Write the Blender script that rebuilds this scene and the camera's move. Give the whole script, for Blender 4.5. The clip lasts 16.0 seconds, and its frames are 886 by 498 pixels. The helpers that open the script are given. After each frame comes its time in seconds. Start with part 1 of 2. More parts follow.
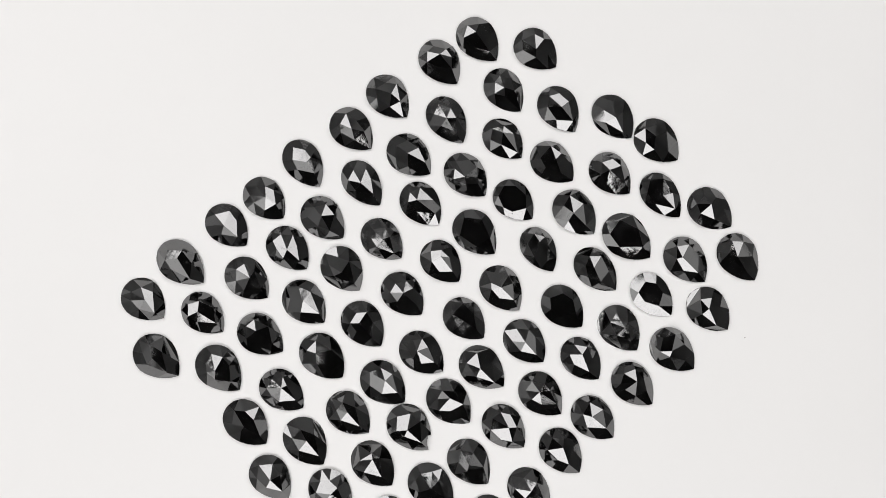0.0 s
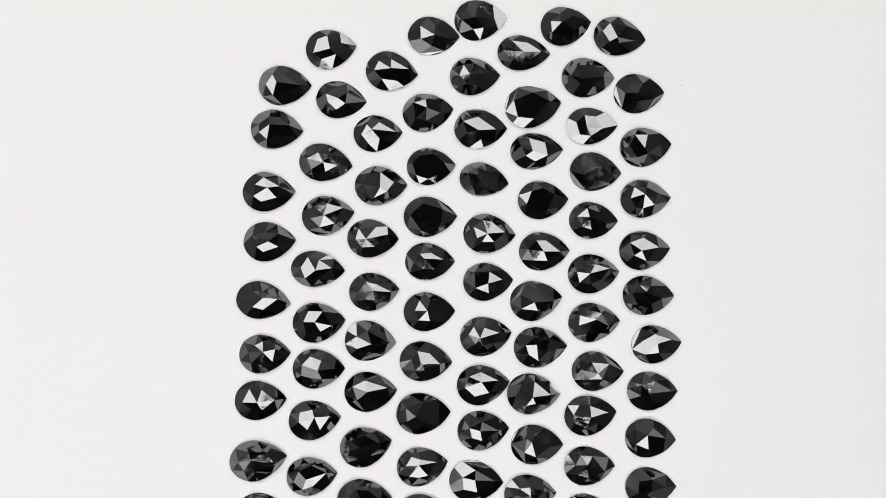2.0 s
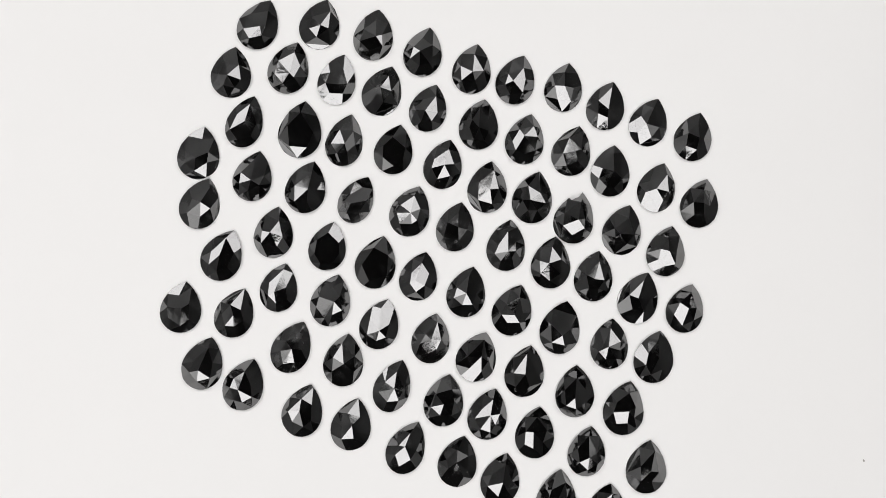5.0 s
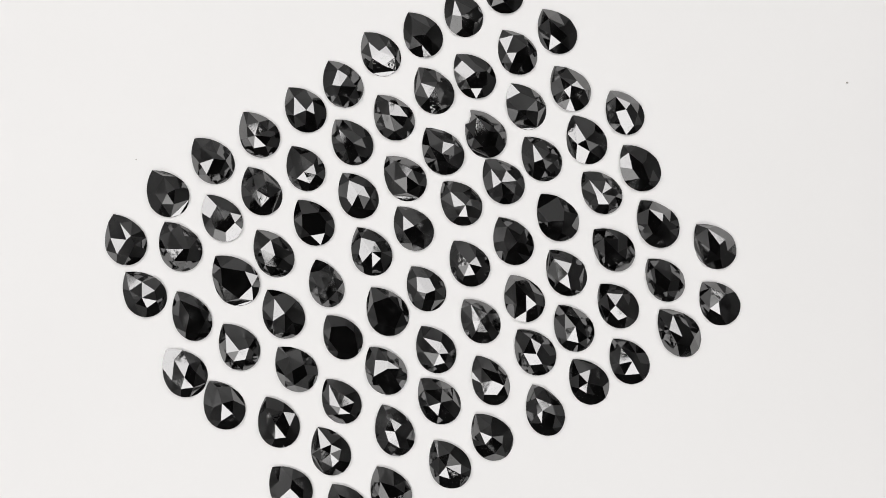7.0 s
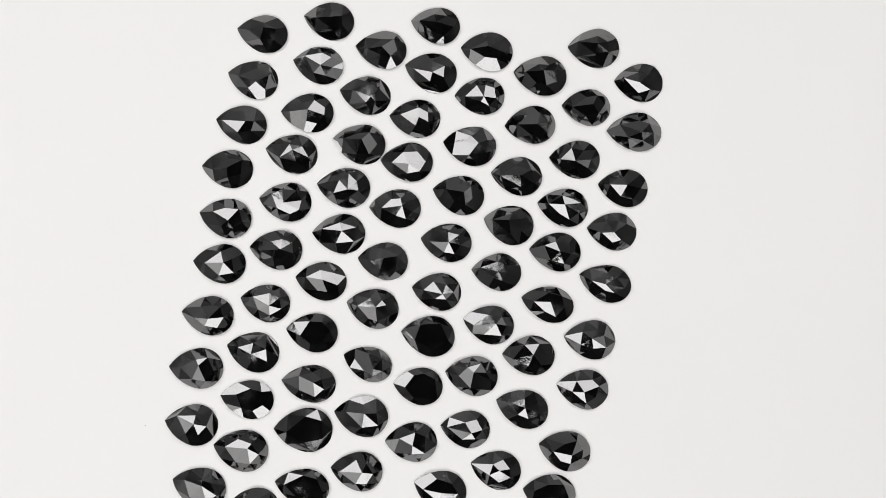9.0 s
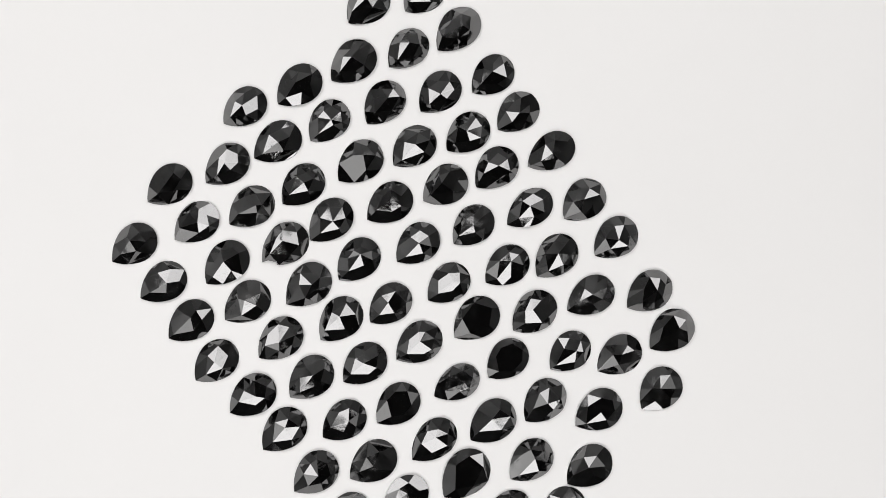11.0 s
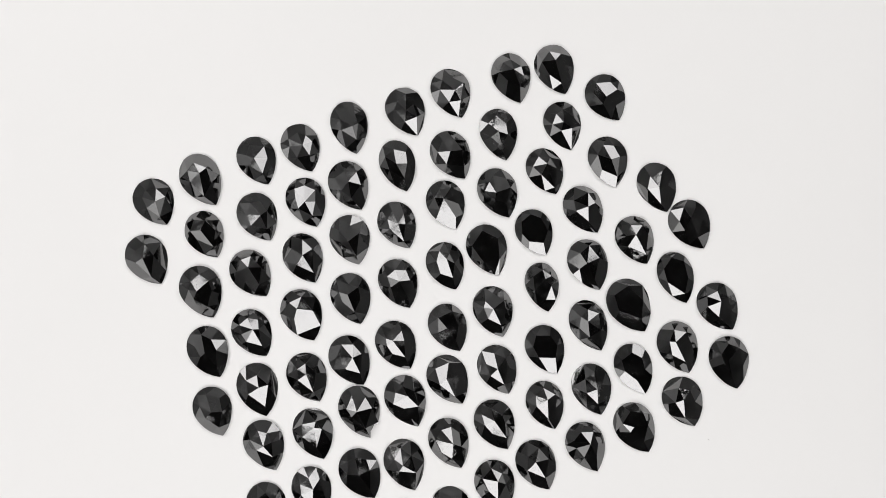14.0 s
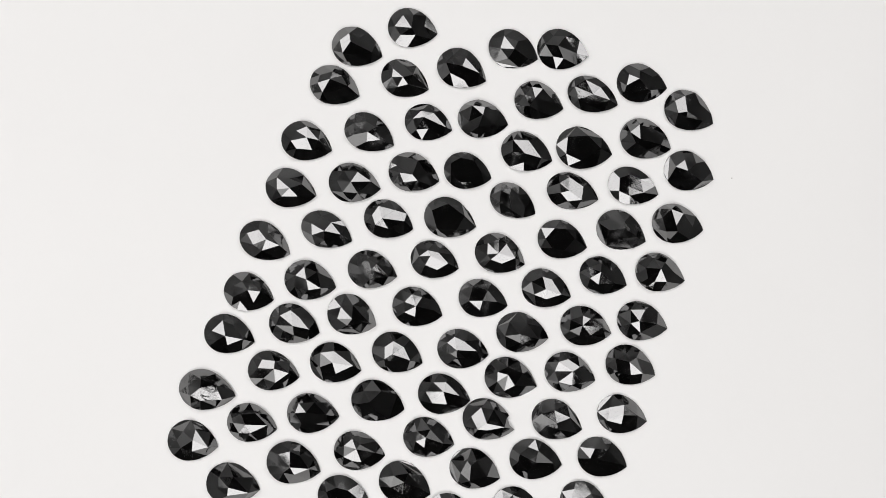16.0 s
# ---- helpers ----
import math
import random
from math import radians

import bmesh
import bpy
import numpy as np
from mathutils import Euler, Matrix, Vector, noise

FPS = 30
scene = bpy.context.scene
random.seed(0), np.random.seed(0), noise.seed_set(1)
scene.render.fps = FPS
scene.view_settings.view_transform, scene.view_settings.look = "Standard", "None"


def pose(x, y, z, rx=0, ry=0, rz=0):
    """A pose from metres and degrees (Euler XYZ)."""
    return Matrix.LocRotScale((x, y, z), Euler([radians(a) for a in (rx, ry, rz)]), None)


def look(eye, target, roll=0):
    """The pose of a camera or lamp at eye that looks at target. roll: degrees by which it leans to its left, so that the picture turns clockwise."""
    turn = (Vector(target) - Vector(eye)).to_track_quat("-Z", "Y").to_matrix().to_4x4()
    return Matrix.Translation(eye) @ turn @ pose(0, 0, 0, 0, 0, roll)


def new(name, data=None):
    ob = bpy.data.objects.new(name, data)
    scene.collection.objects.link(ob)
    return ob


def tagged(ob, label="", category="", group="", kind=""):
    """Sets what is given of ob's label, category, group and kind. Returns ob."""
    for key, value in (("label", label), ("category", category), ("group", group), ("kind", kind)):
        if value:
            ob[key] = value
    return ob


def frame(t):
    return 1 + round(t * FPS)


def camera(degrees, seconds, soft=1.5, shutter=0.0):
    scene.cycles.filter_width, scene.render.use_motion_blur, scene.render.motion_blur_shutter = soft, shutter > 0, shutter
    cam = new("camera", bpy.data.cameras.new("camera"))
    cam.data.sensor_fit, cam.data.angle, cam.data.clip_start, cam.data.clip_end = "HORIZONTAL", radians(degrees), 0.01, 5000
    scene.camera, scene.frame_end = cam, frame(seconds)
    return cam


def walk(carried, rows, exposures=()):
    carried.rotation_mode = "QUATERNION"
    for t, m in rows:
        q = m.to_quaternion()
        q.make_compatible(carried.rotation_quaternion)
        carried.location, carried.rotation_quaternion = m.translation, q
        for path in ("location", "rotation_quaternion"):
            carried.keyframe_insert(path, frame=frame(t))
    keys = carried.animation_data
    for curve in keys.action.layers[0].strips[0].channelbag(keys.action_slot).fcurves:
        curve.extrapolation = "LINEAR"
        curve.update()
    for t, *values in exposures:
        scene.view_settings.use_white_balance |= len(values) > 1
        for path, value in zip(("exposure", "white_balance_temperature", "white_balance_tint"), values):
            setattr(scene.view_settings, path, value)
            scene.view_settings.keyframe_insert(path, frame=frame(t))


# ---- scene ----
# ---- camera: fixed on a stand, looking almost straight down on a turntable ----
MM = 0.001
TOP = 0.030                      # height of the turntable's upper face over the desk
SPIN = 24.325                    # turntable speed, degrees a second
SECONDS = 16.0

cam = camera(45.0, SECONDS, soft=0.8)
EYE = pose(-0.00508, -0.00662, TOP + 0.15056, 3.966, -2.386, 0)
walk(cam, [(0.0, EYE), (SECONDS, EYE)])

# ---- light: soft panels over the table in a dim grey booth, added and unseen ----
world = bpy.data.worlds.new("booth_air")
scene.world = world
world.use_nodes = True
world.node_tree.nodes["Background"].inputs[0].default_value = (0.9, 0.95, 1.0, 1)
world.node_tree.nodes["Background"].inputs[1].default_value = 0.006
scene.view_settings.exposure = -0.03


def soft_panel(azimuth, polar, distance, width, height, watts, color):
    a, p = radians(azimuth), radians(polar)
    eye = (distance * math.sin(p) * math.cos(a), distance * math.sin(p) * math.sin(a), TOP + distance * math.cos(p))
    lamp = bpy.data.lights.new("soft_panel", "AREA")
    lamp.shape, lamp.size, lamp.size_y, lamp.energy, lamp.color = "RECTANGLE", width, height, watts, color
    ob = new("soft_panel", lamp)
    ob.matrix_world = look(eye, (0, 0, TOP))
    return ob


soft_panel(145, 37, 0.46, 0.30, 0.21, 0.80, (1.0, 0.983, 0.98))
soft_panel(50, 36, 0.46, 0.30, 0.19, 0.63, (1.0, 0.983, 0.98))
soft_panel(268, 35, 0.46, 0.34, 0.23, 1.16, (1.0, 0.983, 0.98))
# two weaker panels, added so that more facets mirror mid-grey
soft_panel(212, 44, 0.46, 0.20, 0.16, 0.15, (1.0, 0.985, 0.975))
soft_panel(5, 42, 0.46, 0.13, 0.16, 0.05, (1.0, 0.985, 0.975))
# dim fill panels, unseen and added to grey the facets: tall north, low west
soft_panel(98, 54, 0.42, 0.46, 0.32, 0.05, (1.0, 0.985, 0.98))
soft_panel(186, 62, 0.42, 0.26, 0.20, 0.035, (1.0, 0.985, 0.98))


# ---- materials ----
def material(name, color, rough, ior=1.5, metal=0.0):
    m = bpy.data.materials.new(name)
    m.use_nodes = True
    nodes, links = m.node_tree.nodes, m.node_tree.links
    b = nodes["Principled BSDF"]
    b.inputs["Base Color"].default_value = (*color, 1)
    b.inputs["Roughness"].default_value = rough
    b.inputs["IOR"].default_value = ior
    b.inputs["Metallic"].default_value = metal
    return m, nodes, links, b


def noise_node(nodes, links, scale, detail=3.0, coords="Object"):
    c = nodes.new("ShaderNodeTexCoord")
    n = nodes.new("ShaderNodeTexNoise")
    n.inputs["Scale"].default_value, n.inputs["Detail"].default_value = scale, detail
    links.new(c.outputs[coords], n.inputs["Vector"])
    return n


def ramp(nodes, links, source, low, high, a, b):
    r = nodes.new("ShaderNodeMapRange")
    r.inputs["From Min"].default_value, r.inputs["From Max"].default_value = low, high
    r.inputs["To Min"].default_value, r.inputs["To Max"].default_value = a, b
    links.new(source, r.inputs["Value"])
    return r.outputs["Result"]


def black_diamond(name, cloud, pits):
    """Opaque black diamond: high gloss, patches of fine graining, pits and scratches, different on every stone."""
    m, nodes, links, b = material(name, (0.002, 0.002, 0.002), 0.05, 2.42)
    info = nodes.new("ShaderNodeObjectInfo")

    def stone_noise(scale, detail):
        n = noise_node(nodes, links, scale, detail)
        n.noise_dimensions = "4D"
        links.new(ramp(nodes, links, info.outputs["Random"], 0, 1, 0, 200), n.inputs["W"])
        return n.outputs["Fac"]

    coarse, fine, speck = stone_noise(500, 3), stone_noise(2600, 4), stone_noise(5200, 2)
    links.new(ramp(nodes, links, coarse, 0.45, 0.75, 0.03, 0.03 + cloud), b.inputs["Roughness"])
    mix = nodes.new("ShaderNodeMix")
    mix.data_type = "RGBA"
    mix.inputs[6].default_value, mix.inputs[7].default_value = (0.0015, 0.0014, 0.0014, 1), (0.09, 0.088, 0.085, 1)
    both = nodes.new("ShaderNodeMath")
    both.operation = "MULTIPLY"
    links.new(ramp(nodes, links, speck, 0.68, 0.76, 0, 1), both.inputs[0])
    links.new(ramp(nodes, links, coarse, 0.5, 0.65, 0.15, 1), both.inputs[1])
    links.new(both.outputs[0], mix.inputs[0])
    links.new(mix.outputs[2], b.inputs["Base Color"])
    wave = nodes.new("ShaderNodeBump")
    wave.inputs["Strength"].default_value, wave.inputs["Distance"].default_value = pits, 0.00004
    links.new(coarse, wave.inputs["Height"])
    bump = nodes.new("ShaderNodeBump")
    bump.inputs["Strength"].default_value, bump.inputs["Distance"].default_value = pits * 0.5, 0.00001
    links.new(fine, bump.inputs["Height"])
    links.new(wave.outputs["Normal"], bump.inputs["Normal"])
    links.new(bump.outputs["Normal"], b.inputs["Normal"])
    return m


DIAMOND = black_diamond("black_diamond", 0.12, 0.3)
DIAMOND_PITTED = black_diamond("pitted_black_diamond", 0.35, 0.75)

GIRDLE, nodes, links, b = material("frosted_girdle", (0.05, 0.05, 0.05), 0.35, 2.2)
grain = noise_node(nodes, links, 3000, 3)
links.new(ramp(nodes, links, grain.outputs["Fac"], 0.3, 0.7, 0.2, 0.5), b.inputs["Roughness"])

WHITE, nodes, links, b = material("white_acrylic", (0.82, 0.815, 0.805), 0.55)
b.inputs["Specular IOR Level"].default_value = 0.25
patch = noise_node(nodes, links, 14, 3)
mix = nodes.new("ShaderNodeMix")
mix.data_type = "RGBA"
mix.inputs[6].default_value, mix.inputs[7].default_value = (0.815, 0.81, 0.80, 1), (0.835, 0.83, 0.82, 1)
links.new(ramp(nodes, links, patch.outputs["Fac"], 0.3, 0.7, 0, 1), mix.inputs[0])
links.new(mix.outputs[2], b.inputs["Base Color"])

PAINT, nodes, links, b = material("pale_grey_booth_paint", (0.42, 0.42, 0.42), 0.8)
mottle = noise_node(nodes, links, 9, 4)
links.new(ramp(nodes, links, mottle.outputs["Fac"], 0.3, 0.7, 0.7, 0.9), b.inputs["Roughness"])
GREY, nodes, links, b = material("grey_booth_paint", (0.12, 0.12, 0.12), 0.8)
mottle = noise_node(nodes, links, 9, 4)
links.new(ramp(nodes, links, mottle.outputs["Fac"], 0.3, 0.7, 0.7, 0.9), b.inputs["Roughness"])
CARD, nodes, links, b = material("grey_card", (0.27, 0.27, 0.27), 0.85)
mottle = noise_node(nodes, links, 40, 4)
links.new(ramp(nodes, links, mottle.outputs["Fac"], 0.3, 0.7, 0.75, 0.95), b.inputs["Roughness"])
# near-black for the unseen booth sides that facets should mirror as black
DARK, nodes, links, b = material("booth_black", (0.012, 0.012, 0.012), 0.95)
mottle = noise_node(nodes, links, 60, 4)
links.new(ramp(nodes, links, mottle.outputs["Fac"], 0.3, 0.7, 0.85, 1.0), b.inputs["Roughness"])
DUST = material("grey_dust", (0.35, 0.33, 0.31), 0.9)[0]


# ---- building helpers ----
def mesh_of(name, bm, mat, smooth=False):
    me = bpy.data.meshes.new(name)
    bm.normal_update()
    bm.to_mesh(me)
    bm.free()
    me.materials.append(mat)
    if smooth:
        for f in me.polygons:
            f.use_smooth = True
    return me


def part(name, bm, mat, parent, label=""):
    ob = new(name, mesh_of(name, bm, mat))
    ob.parent = parent
    if label:
        tagged(ob, label)
    return ob


def box(x0, y0, z0, x1, y1, z1):
    bm = bmesh.new()
    bmesh.ops.create_cube(bm, size=1)
    for v in bm.verts:
        v.co = Vector((x0 + (v.co.x + 0.5) * (x1 - x0), y0 + (v.co.y + 0.5) * (y1 - y0), z0 + (v.co.z + 0.5) * (z1 - z0)))
    return bm


def lathe(profile, steps=96):
    """A turned solid about z from (radius, height) pairs; the ends are closed."""
    bm = bmesh.new()
    rings = [[bm.verts.new((r * math.cos(2 * math.pi * k / steps), r * math.sin(2 * math.pi * k / steps), z)) for k in range(steps)]
             for r, z in profile]
    for lo, hi in zip(rings, rings[1:]):
        for k in range(steps):
            bm.faces.new((lo[k], lo[(k + 1) % steps], hi[(k + 1) % steps], hi[k]))
    bm.faces.new(list(reversed(rings[0])))
    bm.faces.new(rings[-1])
    return bm


# ---- the booth: unseen, added round the table, wall tones set what facets mirror ----
HALF, HIGH = 0.44, 0.62


def booth():
    for name, dims, mat in (("desk", (-HALF, -HALF, -0.03, HALF, HALF, 0.0), WHITE),
                            ("ceiling", (-HALF, -HALF, HIGH, HALF, HALF, HIGH + 0.02), PAINT),
                            # unseen dark sheet, added to keep level and south-east facets black
                            ("ceiling_dark_sheet", (-0.21, -HALF, HIGH - 0.008, HALF, 0.21, HIGH - 0.004), DARK),
                            ("wall_north", (-HALF, HALF, -0.03, HALF, HALF + 0.02, HIGH), PAINT),
                            ("wall_south", (-HALF, -HALF - 0.02, -0.03, HALF, -HALF, HIGH), DARK),
                            ("wall_east", (HALF, -HALF, -0.03, HALF + 0.02, HALF, HIGH), GREY),
                            ("wall_west", (-HALF - 0.02, -HALF, -0.03, -HALF, HALF, HIGH), PAINT)):
        tagged(new(name, mesh_of(name, box(*dims), mat)), kind="structure")


booth()


def reflector_card(azimuth, reach, width, height):
    """An unseen thin grey card standing on the desk just outside the turntable, facing it."""
    bm = box(-0.003, -width / 2, 0.0, 0.003, width / 2, height)
    bmesh.ops.bevel(bm, geom=bm.edges[:], offset=0.0008, segments=1, affect="EDGES")
    card = tagged(new("reflector_card", mesh_of("reflector_card", bm, CARD)), kind="structure")
    card.matrix_world = pose(0, 0, 0, 0, 0, azimuth) @ pose(reach, 0, 0)


# cards added out of view so steep rim facets mirror grey between dark gaps
for spec in ((72, 0.20, 0.075, 0.12), (108, 0.20, 0.075, 0.13), (152, 0.20, 0.10, 0.12), (192, 0.20, 0.08, 0.13), (228, 0.21, 0.06, 0.10), (8, 0.21, 0.06, 0.10), (318, 0.21, 0.06, 0.10)):
    reflector_card(*spec)


# ---- turntable ----
def turntable():
    disc = tagged(new("turntable"), "round matt white turntable disc turning slowly under gemstones", "turntable")
    part("disc", lathe([(0.144, -0.0075), (0.148, -0.006), (0.148, -0.0012), (0.147, 0.0)], 160), WHITE, disc)
    part("edge_band", lathe([(0.1482, -0.0055), (0.1486, -0.005), (0.1486, -0.0025), (0.1482, -0.002)], 160), GREY, disc, "thin grey rubber band round the disc edge")
    part("hub", lathe([(0.020, -0.0075 - 0.0045), (0.020, -0.0076)], 48), GREY, disc)
    stand = tagged(new("stand"), "round white plastic turntable stand resting on the desk", "stand")
    part("foot", lathe([(0.100, 0.0), (0.102, 0.003), (0.102, 0.012), (0.098, 0.016)]), WHITE, stand)
    part("neck", lathe([(0.022, 0.0162), (0.022, 0.0178)], 48), GREY, stand)
    return disc


def dust_speck(x, y, size, seed):
    rng = random.Random(seed)
    bm = bmesh.new()
    bmesh.ops.create_icosphere(bm, subdivisions=1, radius=size * MM)
    for v in bm.verts:
        v.co = Vector((v.co.x * rng.uniform(0.8, 1.5), v.co.y * rng.uniform(0.6, 1.1), (v.co.z + size * MM) * 0.6))
    ob = tagged(new("dust_speck", mesh_of("dust_speck", bm, DUST)), "tiny grey speck of dust on the white turntable", "dust")
    return ob, Matrix.Translation((x * MM, y * MM, 0))


DISC = turntable()

# ---- gemstones: x, y in mm, heading of the tip, radius of the round end in mm, slimness, seed of the cut, seed of its heights, surface (0 clean, 1 clouded, 2 chipped) ----
ROW_A = (
    (-40.24, -3.52, -42, 2.85, 0.98, 6595, 487, 0),
    (-35.21, 1.62, -41, 3.22, 0.87, 9947, 128, 0),
    (-28.86, 6.84, -46, 2.91, 0.93, 2619, 212, 0),
    (-23.69, 10.67, -46, 2.90, 0.93, 10292, 429, 0),
    (-18.30, 15.71, -56, 3.08, 0.85, 8252, 252, 0),
    (-11.54, 20.57, -45, 2.98, 0.93, 5791, 462, 0),
    (-6.38, 25.30, -48, 3.00, 0.93, 7543, 285, 0),
    (0.98, 30.34, -52, 3.00, 0.93, 9191, 23, 0),
    (6.42, 33.66, -49, 3.02, 0.93, 7447, 351, 0),
)
ROW_B = (
    (-38.28, -11.42, -41, 3.02, 0.95, 8397, 128, 0),
    (-32.02, -5.40, -42, 2.85, 0.93, 541, 128, 0),
    (-25.98, -0.60, -42, 2.94, 0.93, 2731, 7, 0),
    (-20.34, 3.65, -48, 2.95, 0.93, 11899, 588, 0),
    (-15.49, 7.89, -44, 2.98, 0.93, 250, 443, 0),
    (-10.03, 12.92, -52, 3.05, 0.83, 726, 108, 0),
    (-3.38, 16.89, -41, 3.00, 0.93, 10263, 526, 0),
    (1.94, 22.04, -56, 3.06, 0.87, 11051, 197, 1),
    (10.16, 26.36, -53, 2.90, 0.93, 2733, 83, 0),
    (14.70, 32.30, -41, 2.91, 0.98, 2610, 412, 0),
)
ROW_C = (
    (-29.70, -13.08, -46, 3.10, 0.93, 5399, 586, 0),
    (-24.08, -8.37, -36, 2.95, 0.93, 9992, 179, 0),
    (-17.99, -3.89, -45, 2.98, 0.93, 2387, 583, 0),
    (-12.74, 0.77, -52, 2.91, 0.97, 9200, 62, 0),
    (-7.19, 4.94, -44, 2.86, 0.93, 4693, 526, 1),
    (-1.72, 9.99, -50, 2.92, 0.93, 6884, 514, 0),
    (4.66, 14.08, -47, 3.00, 0.93, 292, 435, 0),
    (9.96, 19.32, -46, 2.81, 0.93, 496, 320, 0),
    (17.95, 23.69, -55, 3.03, 0.93, 3000, 399, 0),
)
ROW_D = (
    (-25.89, -20.53, -46, 3.03, 0.93, 11604, 579, 0),
    (-21.03, -16.09, -39, 2.89, 0.93, 11825, 525, 0),
    (-15.45, -11.41, -46, 3.07, 0.93, 7256, 230, 0),
    (-9.81, -6.94, -51, 2.99, 0.93, 5808, 429, 0),
    (-4.25, -2.74, -47, 2.93, 0.93, 9756, 587, 0),
    (1.12, 1.84, -48, 2.84, 0.93, 611, 537, 0),
    (5.94, 5.94, -47, 3.07, 0.93, 11115, 527, 0),
    (11.40, 10.55, -45, 2.81, 0.93, 567, 26, 0),
    (16.97, 16.00, -41, 2.95, 0.93, 7138, 103, 0),
    (25.79, 22.62, -50, 2.99, 0.93, 3296, 268, 0),
)
ROW_E = (
    (-22.44, -27.99, -49, 2.86, 0.93, 4296, 517, 0),
    (-17.69, -23.11, -53, 3.06, 0.93, 2197, 314, 0),
    (-11.77, -19.28, -44, 2.94, 0.93, 8581, 110, 0),
    (-6.97, -15.12, -42, 3.01, 0.93, 9746, 320, 0),
    (-1.59, -10.97, -41, 2.96, 0.93, 431, 323, 0),
    (4.38, -6.21, -45, 2.87, 0.93, 10894, 406, 1),
    (9.60, -1.94, -51, 3.00, 0.93, 2170, 598, 0),
    (14.91, 3.66, -58, 2.85, 0.84, 1948, 392, 1),
    (20.12, 8.83, -48, 3.06, 0.93, 238, 333, 0),
    (25.30, 14.39, -46, 2.93, 0.93, 9527, 266, 0),
    (32.02, 19.16, -42, 3.05, 0.96, 11613, 280, 0),
)
ROW_F = (
    (-14.14, -30.01, -46, 2.96, 0.93, 8751, 74, 0),
    (-8.33, -26.27, -49, 2.97, 0.93, 3326, 288, 0),
    (-3.30, -21.33, -49, 3.06, 0.93, 10237, 548, 2),
    (2.25, -17.80, -46, 3.06, 0.93, 1355, 358, 0),
    (6.84, -13.06, -41, 3.02, 0.93, 3674, 487, 0),
    (12.87, -9.40, -47, 2.92, 0.93, 7864, 99, 0),
    (18.30, -4.52, -46, 2.93, 0.93, 2319, 471, 0),
    (23.01, 0.74, -46, 3.07, 0.85, 9905, 529, 0),
    (27.55, 5.33, -41, 3.30, 0.93, 1009, 457, 0),
    (32.50, 11.36, -50, 3.08, 0.83, 3112, 351, 0),
)
ROW_G = (
    (-10.89, -37.84, -49, 2.92, 0.93, 3764, 443, 0),
    (-5.78, -33.78, -49, 2.92, 0.93, 2313, 205, 0),
    (-0.30, -29.29, -41, 3.01, 0.93, 8665, 39, 0),
    (5.03, -26.10, -49, 2.99, 0.93, 6712, 556, 1),
    (9.91, -21.27, -46, 2.98, 0.93, 3314, 330, 0),
    (15.10, -16.74, -44, 2.99, 0.93, 4370, 443, 0),
    (20.82, -11.83, -50, 2.83, 0.93, 10658, 300, 0),
    (26.30, -7.54, -52, 3.00, 0.93, 3789, 516, 1),
    (30.99, -2.86, -47, 3.00, 0.89, 5969, 159, 0),
    (35.95, 2.11, -49, 3.09, 0.93, 4619, 564, 0),
    (39.55, 9.42, -40, 2.96, 0.96, 5048, 384, 0),
)
ROW_H = (
    (-2.33, -42.18, -49, 2.92, 0.93, 5595, 77, 0),
    (2.77, -37.82, -53, 2.92, 0.93, 247, 109, 0),
    (7.97, -33.75, -49, 2.92, 0.93, 7829, 65, 0),
    (17.86, -24.65, -50, 2.98, 0.93, 3959, 185, 0),
    (22.43, -20.09, -44, 2.97, 0.93, 9300, 275, 0),
    (28.13, -15.40, -46, 2.94, 0.93, 8729, 361, 0),
    (33.84, -10.60, -42, 3.03, 0.93, 7525, 103, 0),
    (39.07, -4.91, -47, 2.97, 0.96, 3685, 246, 0),
    (43.51, 2.55, -56, 3.06, 0.93, 4973, 44, 0),
)
ROW_I = (
    (13.40, -29.94, -44, 2.91, 0.93, 9346, 363, 0),
)
ALL_ROWS = (ROW_A, ROW_B, ROW_C, ROW_D, ROW_E, ROW_F, ROW_G, ROW_H, ROW_I)


LONG = 1.47                      # from the round end's centre to the tip, in radii
SHOULDER = math.radians(74)      # where the round end passes into the flatter flanks


def outline(angle, r, slim):
    """The pear outline round the centre of its round end; angle 0 is the tip."""
    a = abs((angle + math.pi) % (2 * math.pi) - math.pi)
    s = r
    if a < SHOULDER:
        d = r * (LONG * LONG - 1) / (2 * (1 - LONG * math.cos(SHOULDER)))
        along = -d * math.cos(a - SHOULDER)
        s = along + math.sqrt(along * along - d * d + (d + r) ** 2)
    return (s * math.cos(angle), s * math.sin(angle) * slim)


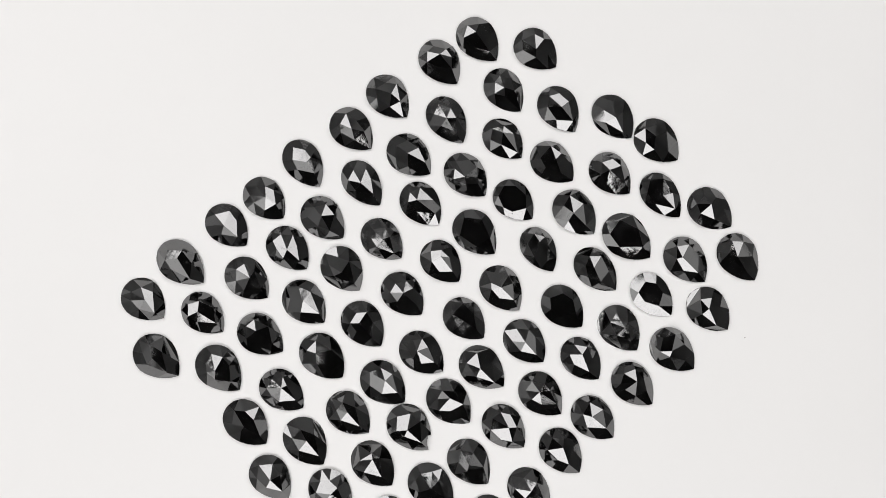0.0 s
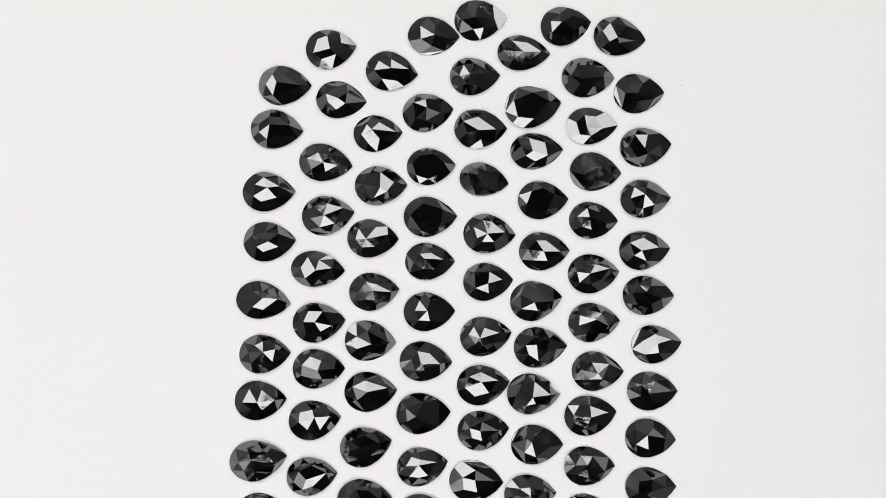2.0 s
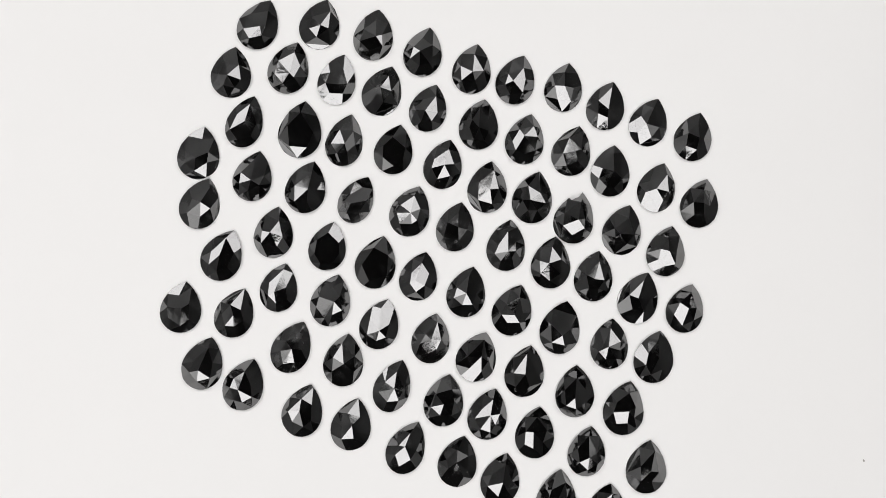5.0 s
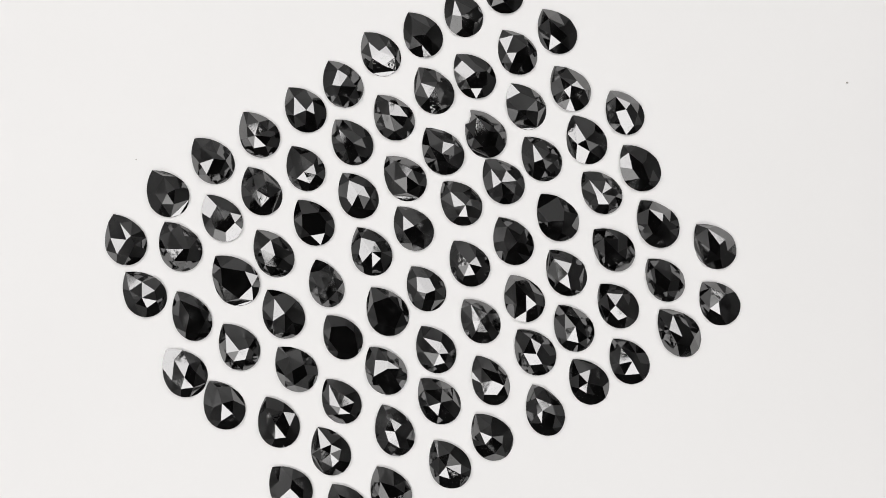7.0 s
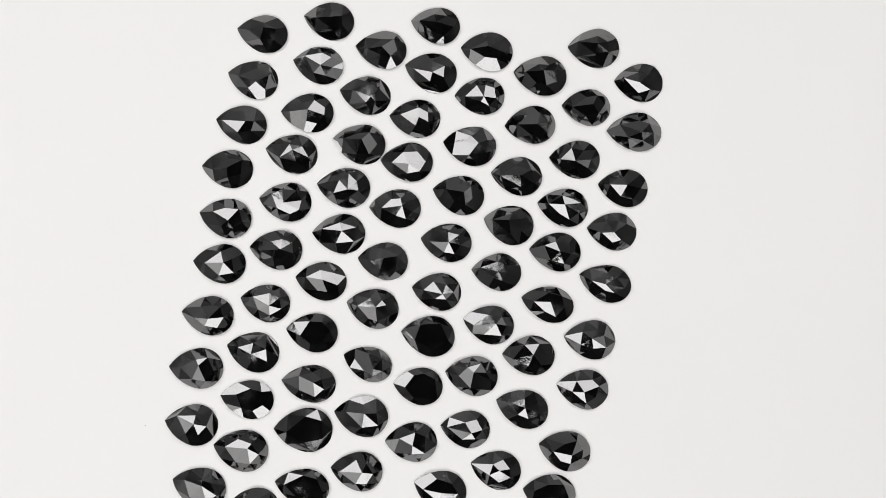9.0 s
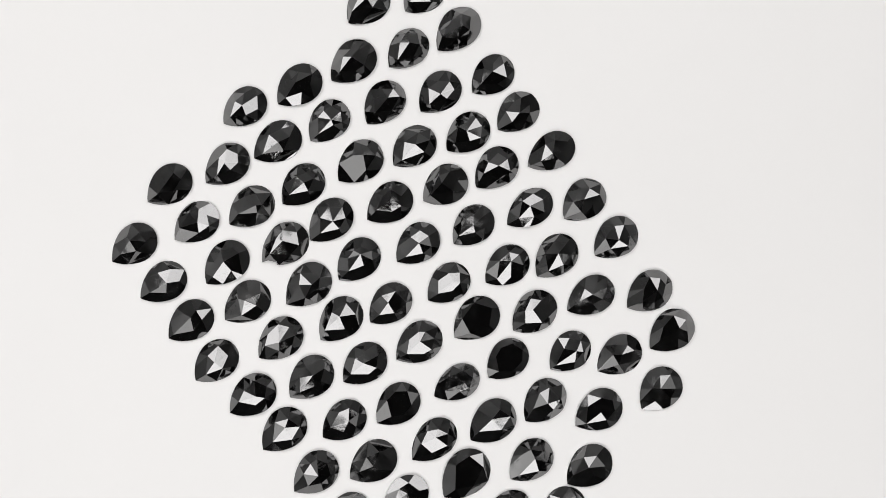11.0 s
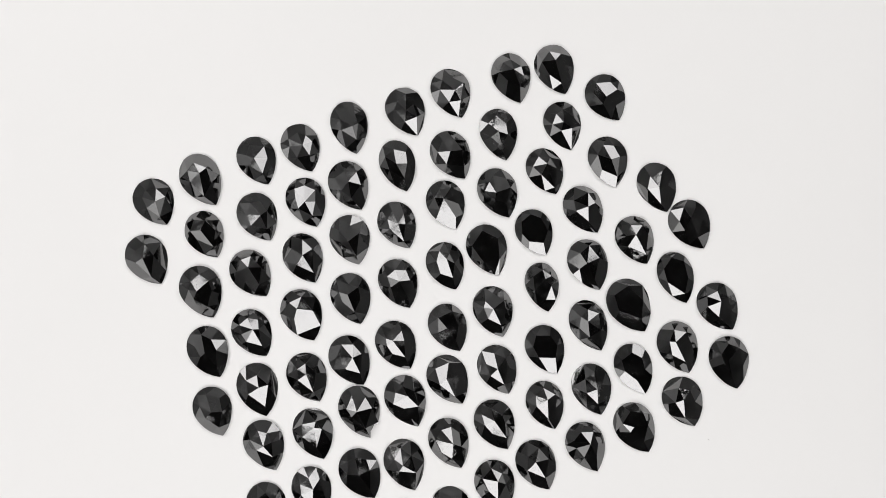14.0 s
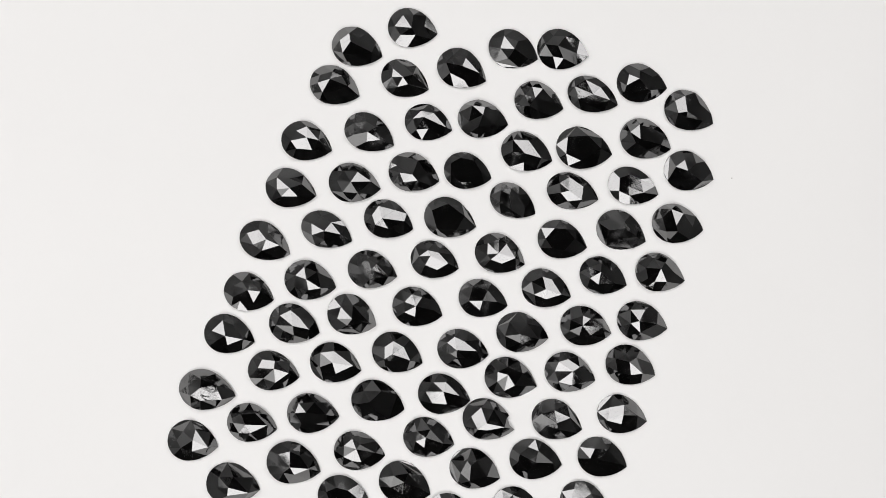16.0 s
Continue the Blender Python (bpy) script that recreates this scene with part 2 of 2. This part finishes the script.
def crown_plan(r, slim, layout, relief):
    """Corners of one hand-cut crown in the stone's own space: apex, ring of crown corners, rim corners with their angles."""
    rng = random.Random(layout)
    flat = rng.uniform(0.58, 0.80) if rng.random() < 0.25 else 0.0
    count = rng.choice((5, 6, 6, 6, 6, 6, 7))
    turn = rng.uniform(-30, 30) if rng.random() < 0.3 else rng.uniform(-8, 8)
    angles = [math.radians(turn + 360 / count * k + rng.uniform(-9, 9)) for k in range(count)]
    ax, ay = rng.uniform(-0.14, 0.30) * r, rng.uniform(-0.18, 0.18) * r
    plan = []
    for a in angles:
        near_tip = abs((a + math.pi) % (2 * math.pi) - math.pi) < 0.5
        share = flat * rng.uniform(0.92, 1.08) if flat else (rng.uniform(0.60, 0.80) if near_tip else rng.uniform(0.44, 0.68))
        plan.append([v * share for v in outline(a, r, slim)])
    breaks = [rng.uniform(0.3, 0.7) if rng.random() < 0.85 else 0.0 for _ in range(count)]
    # heights: how far each crown corner lies below the apex, the lean of the whole crown, the uneven rim
    rng = random.Random(relief)
    rim = 0.09 * r
    high = rim + r * (rng.uniform(0.10, 0.30) if flat else rng.uniform(0.38, 0.60))
    lean_x, lean_y = rng.gauss(0, 0.06), rng.gauss(0, 0.06)
    ring = []
    for x, y in plan:
        drop = math.tan(math.radians(rng.uniform(-1.0, 2.0) if flat else rng.uniform(6, 24)))
        ring.append([x, y, high - math.hypot(x - ax, y - ay) * drop])
    apex = [ax, ay, high + (0.004 * r if flat else 0.0)]
    for p in [apex] + ring:
        p[2] += p[0] * lean_x + p[1] * lean_y
    corners = []
    for k in range(count):
        b = angles[(k + 1) % count] + (2 * math.pi if k == count - 1 else 0)
        c = (angles[k] + b) / 2
        x, y = outline(c, r, slim)
        corners.append((c, (x, y, rim + r * rng.uniform(0.0, 0.06))))
    bulge = [rng.uniform(0.01, 0.09) * r for _ in range(count)]
    return flat, rim, apex, ring, angles, corners, breaks, bulge


def gemstone(x, y, heading, r_mm, slim, layout, relief, surface):
    r = r_mm * MM
    back = Vector(((LONG - 1) / 2 * r, 0, 0))
    flat, rim, apex, mids, angles, cuts, breaks, bulge = crown_plan(r, slim, layout, relief)
    mids = [Vector(p) for p in mids]
    count = len(mids)
    bm = bmesh.new()

    def put(p):
        return bm.verts.new(Vector(p) - back)

    def rim_at(angle):
        p = Vector((*outline(angle, r, slim), 0))
        if surface == 2 and 0.06 < (angle + math.pi) % (2 * math.pi) - math.pi < 0.42:
            p *= 0.86
        return p

    top = put(apex)
    ring = [put(p) for p in mids]
    corner = [(c, Vector(g), put(g)) for c, g in cuts]
    edge = []

    def arc(a0, p0, v0, a1, p1, v1, m, mv, steps):
        """One planar facet from a crown corner down to the stretch of rim between two rim corners."""
        normal = (p0 - m).cross(p1 - m)
        loop = [v0]
        for s in range(1, steps):
            q = rim_at(a0 + (a1 - a0) * s / steps)
            if abs(normal.z) > 1e-12:
                q.z = m.z - (normal.x * (q.x - m.x) + normal.y * (q.y - m.y)) / normal.z
            q.z = min(max(q.z, 0.07 * MM), rim + 0.05 * r)
            loop.append(put(q))
        bm.faces.new([mv] + loop + [v1])
        edge.extend(loop)

    for k in range(count):
        j = (k + 1) % count
        bm.faces.new((top, ring[k], ring[j]))
        bm.faces.new((ring[k], corner[k][2], ring[j]))
    for k in range(count):
        a, b2 = corner[k - 1], corner[k]
        a0 = a[0] - (2 * math.pi if k == 0 else 0)
        point = 0.0 if a0 < 0 < b2[0] else 2 * math.pi
        if a0 < point < b2[0]:
            tip = Vector((*outline(0, r, slim), rim))
            tip_v = put(tip)
            arc(a0, a[1], a[2], point, tip, tip_v, mids[k], ring[k], 5)
            arc(point, tip, tip_v, b2[0], b2[1], b2[2], mids[k], ring[k], 6)
        elif breaks[k]:
            # a facet broken in two by a slightly raised edge
            mid_angle = a0 + (b2[0] - a0) * breaks[k]
            edge_point = rim_at(mid_angle)
            edge_point.z = rim + bulge[k]
            edge_v = put(edge_point)
            arc(a0, a[1], a[2], mid_angle, edge_point, edge_v, mids[k], ring[k], 4)
            arc(mid_angle, edge_point, edge_v, b2[0], b2[1], b2[2], mids[k], ring[k], 4)
        else:
            arc(a0, a[1], a[2], b2[0], b2[1], b2[2], mids[k], ring[k], 6)
    rim_points = [v.co.copy() for v in edge]
    ob = new("gemstone")
    ob.empty_display_size = 0.002
    part("crown", bm, DIAMOND_PITTED if surface == 1 else DIAMOND, ob)
    # girdle: a thin frosted band from the rim down to the table
    bm = bmesh.new()
    up = [bm.verts.new(p) for p in rim_points]
    low = [bm.verts.new((p.x * 0.97, p.y * 0.97, 0.0)) for p in rim_points]
    n = len(up)
    for k in range(n):
        bm.faces.new((low[k], low[(k + 1) % n], up[(k + 1) % n], up[k]))
    bm.faces.new(list(reversed(low)))
    part("girdle", bm, GIRDLE, ob, "thin frosted grey girdle band")
    word = ("flat-topped" if flat else "rose-cut") + (" clouded" if surface == 1 else " chipped" if surface == 2 else "")
    tagged(ob, "%s pear-shaped faceted black diamond lying on the white turntable" % word, "gemstone", "pear gemstones in rows")
    return ob, Matrix.Translation((x * MM, y * MM, 0)) @ pose(0, 0, 0, 0, 0, heading)


GEMS = [gemstone(*spec) for row in ALL_ROWS for spec in row]
DUST_SPECKS = [dust_speck(-54.0, -38.2, 0.17, 5), dust_speck(44.1, -8.7, 0.09, 6)]


# ---- motion of the turning disc and all that lies on it ----
# the hand-started motor runs slightly unevenly: seconds, degrees ahead of an even turn
UNEVEN = ((0.0, 0.05), (0.5, 0.19), (1.0, 0.34), (1.5, 0.29), (2.0, 0.31), (2.5, 0.48), (3.0, 0.37), (3.5, -0.0), (4.0, 0.43),
          (5.2, -0.13), (6.5, -0.68), (7.0, -0.35), (7.5, -0.5), (8.0, -0.48), (8.5, -0.49), (9.0, -0.34), (10.2, -0.17), (11.5, -0.01),
          (12.0, -0.22), (12.5, -0.65), (13.0, -0.31), (13.5, -0.21), (14.0, -0.15), (14.5, 0.14), (15.0, 0.35), (15.5, 0.33), (16.0, 0.28))


def turned(t):
    for (t0, a0), (t1, a1) in zip(UNEVEN, UNEVEN[1:]):
        if t <= t1 + 1e-6:
            u = (t - t0) / (t1 - t0)
            return SPIN * t + a0 + (a1 - a0) * u * u * (3 - 2 * u)
    return SPIN * t


def motions():
    times = sorted({round(0.2 * k, 3) for k in range(81)} | {round(0.5 * k, 3) for k in range(33)})
    turns = [(t, pose(0, 0, TOP, 0, 0, turned(t))) for t in times]
    walk(DISC, turns)
    for ob, place in GEMS + DUST_SPECKS:
        walk(ob, [(t, m @ place) for t, m in turns])


motions()
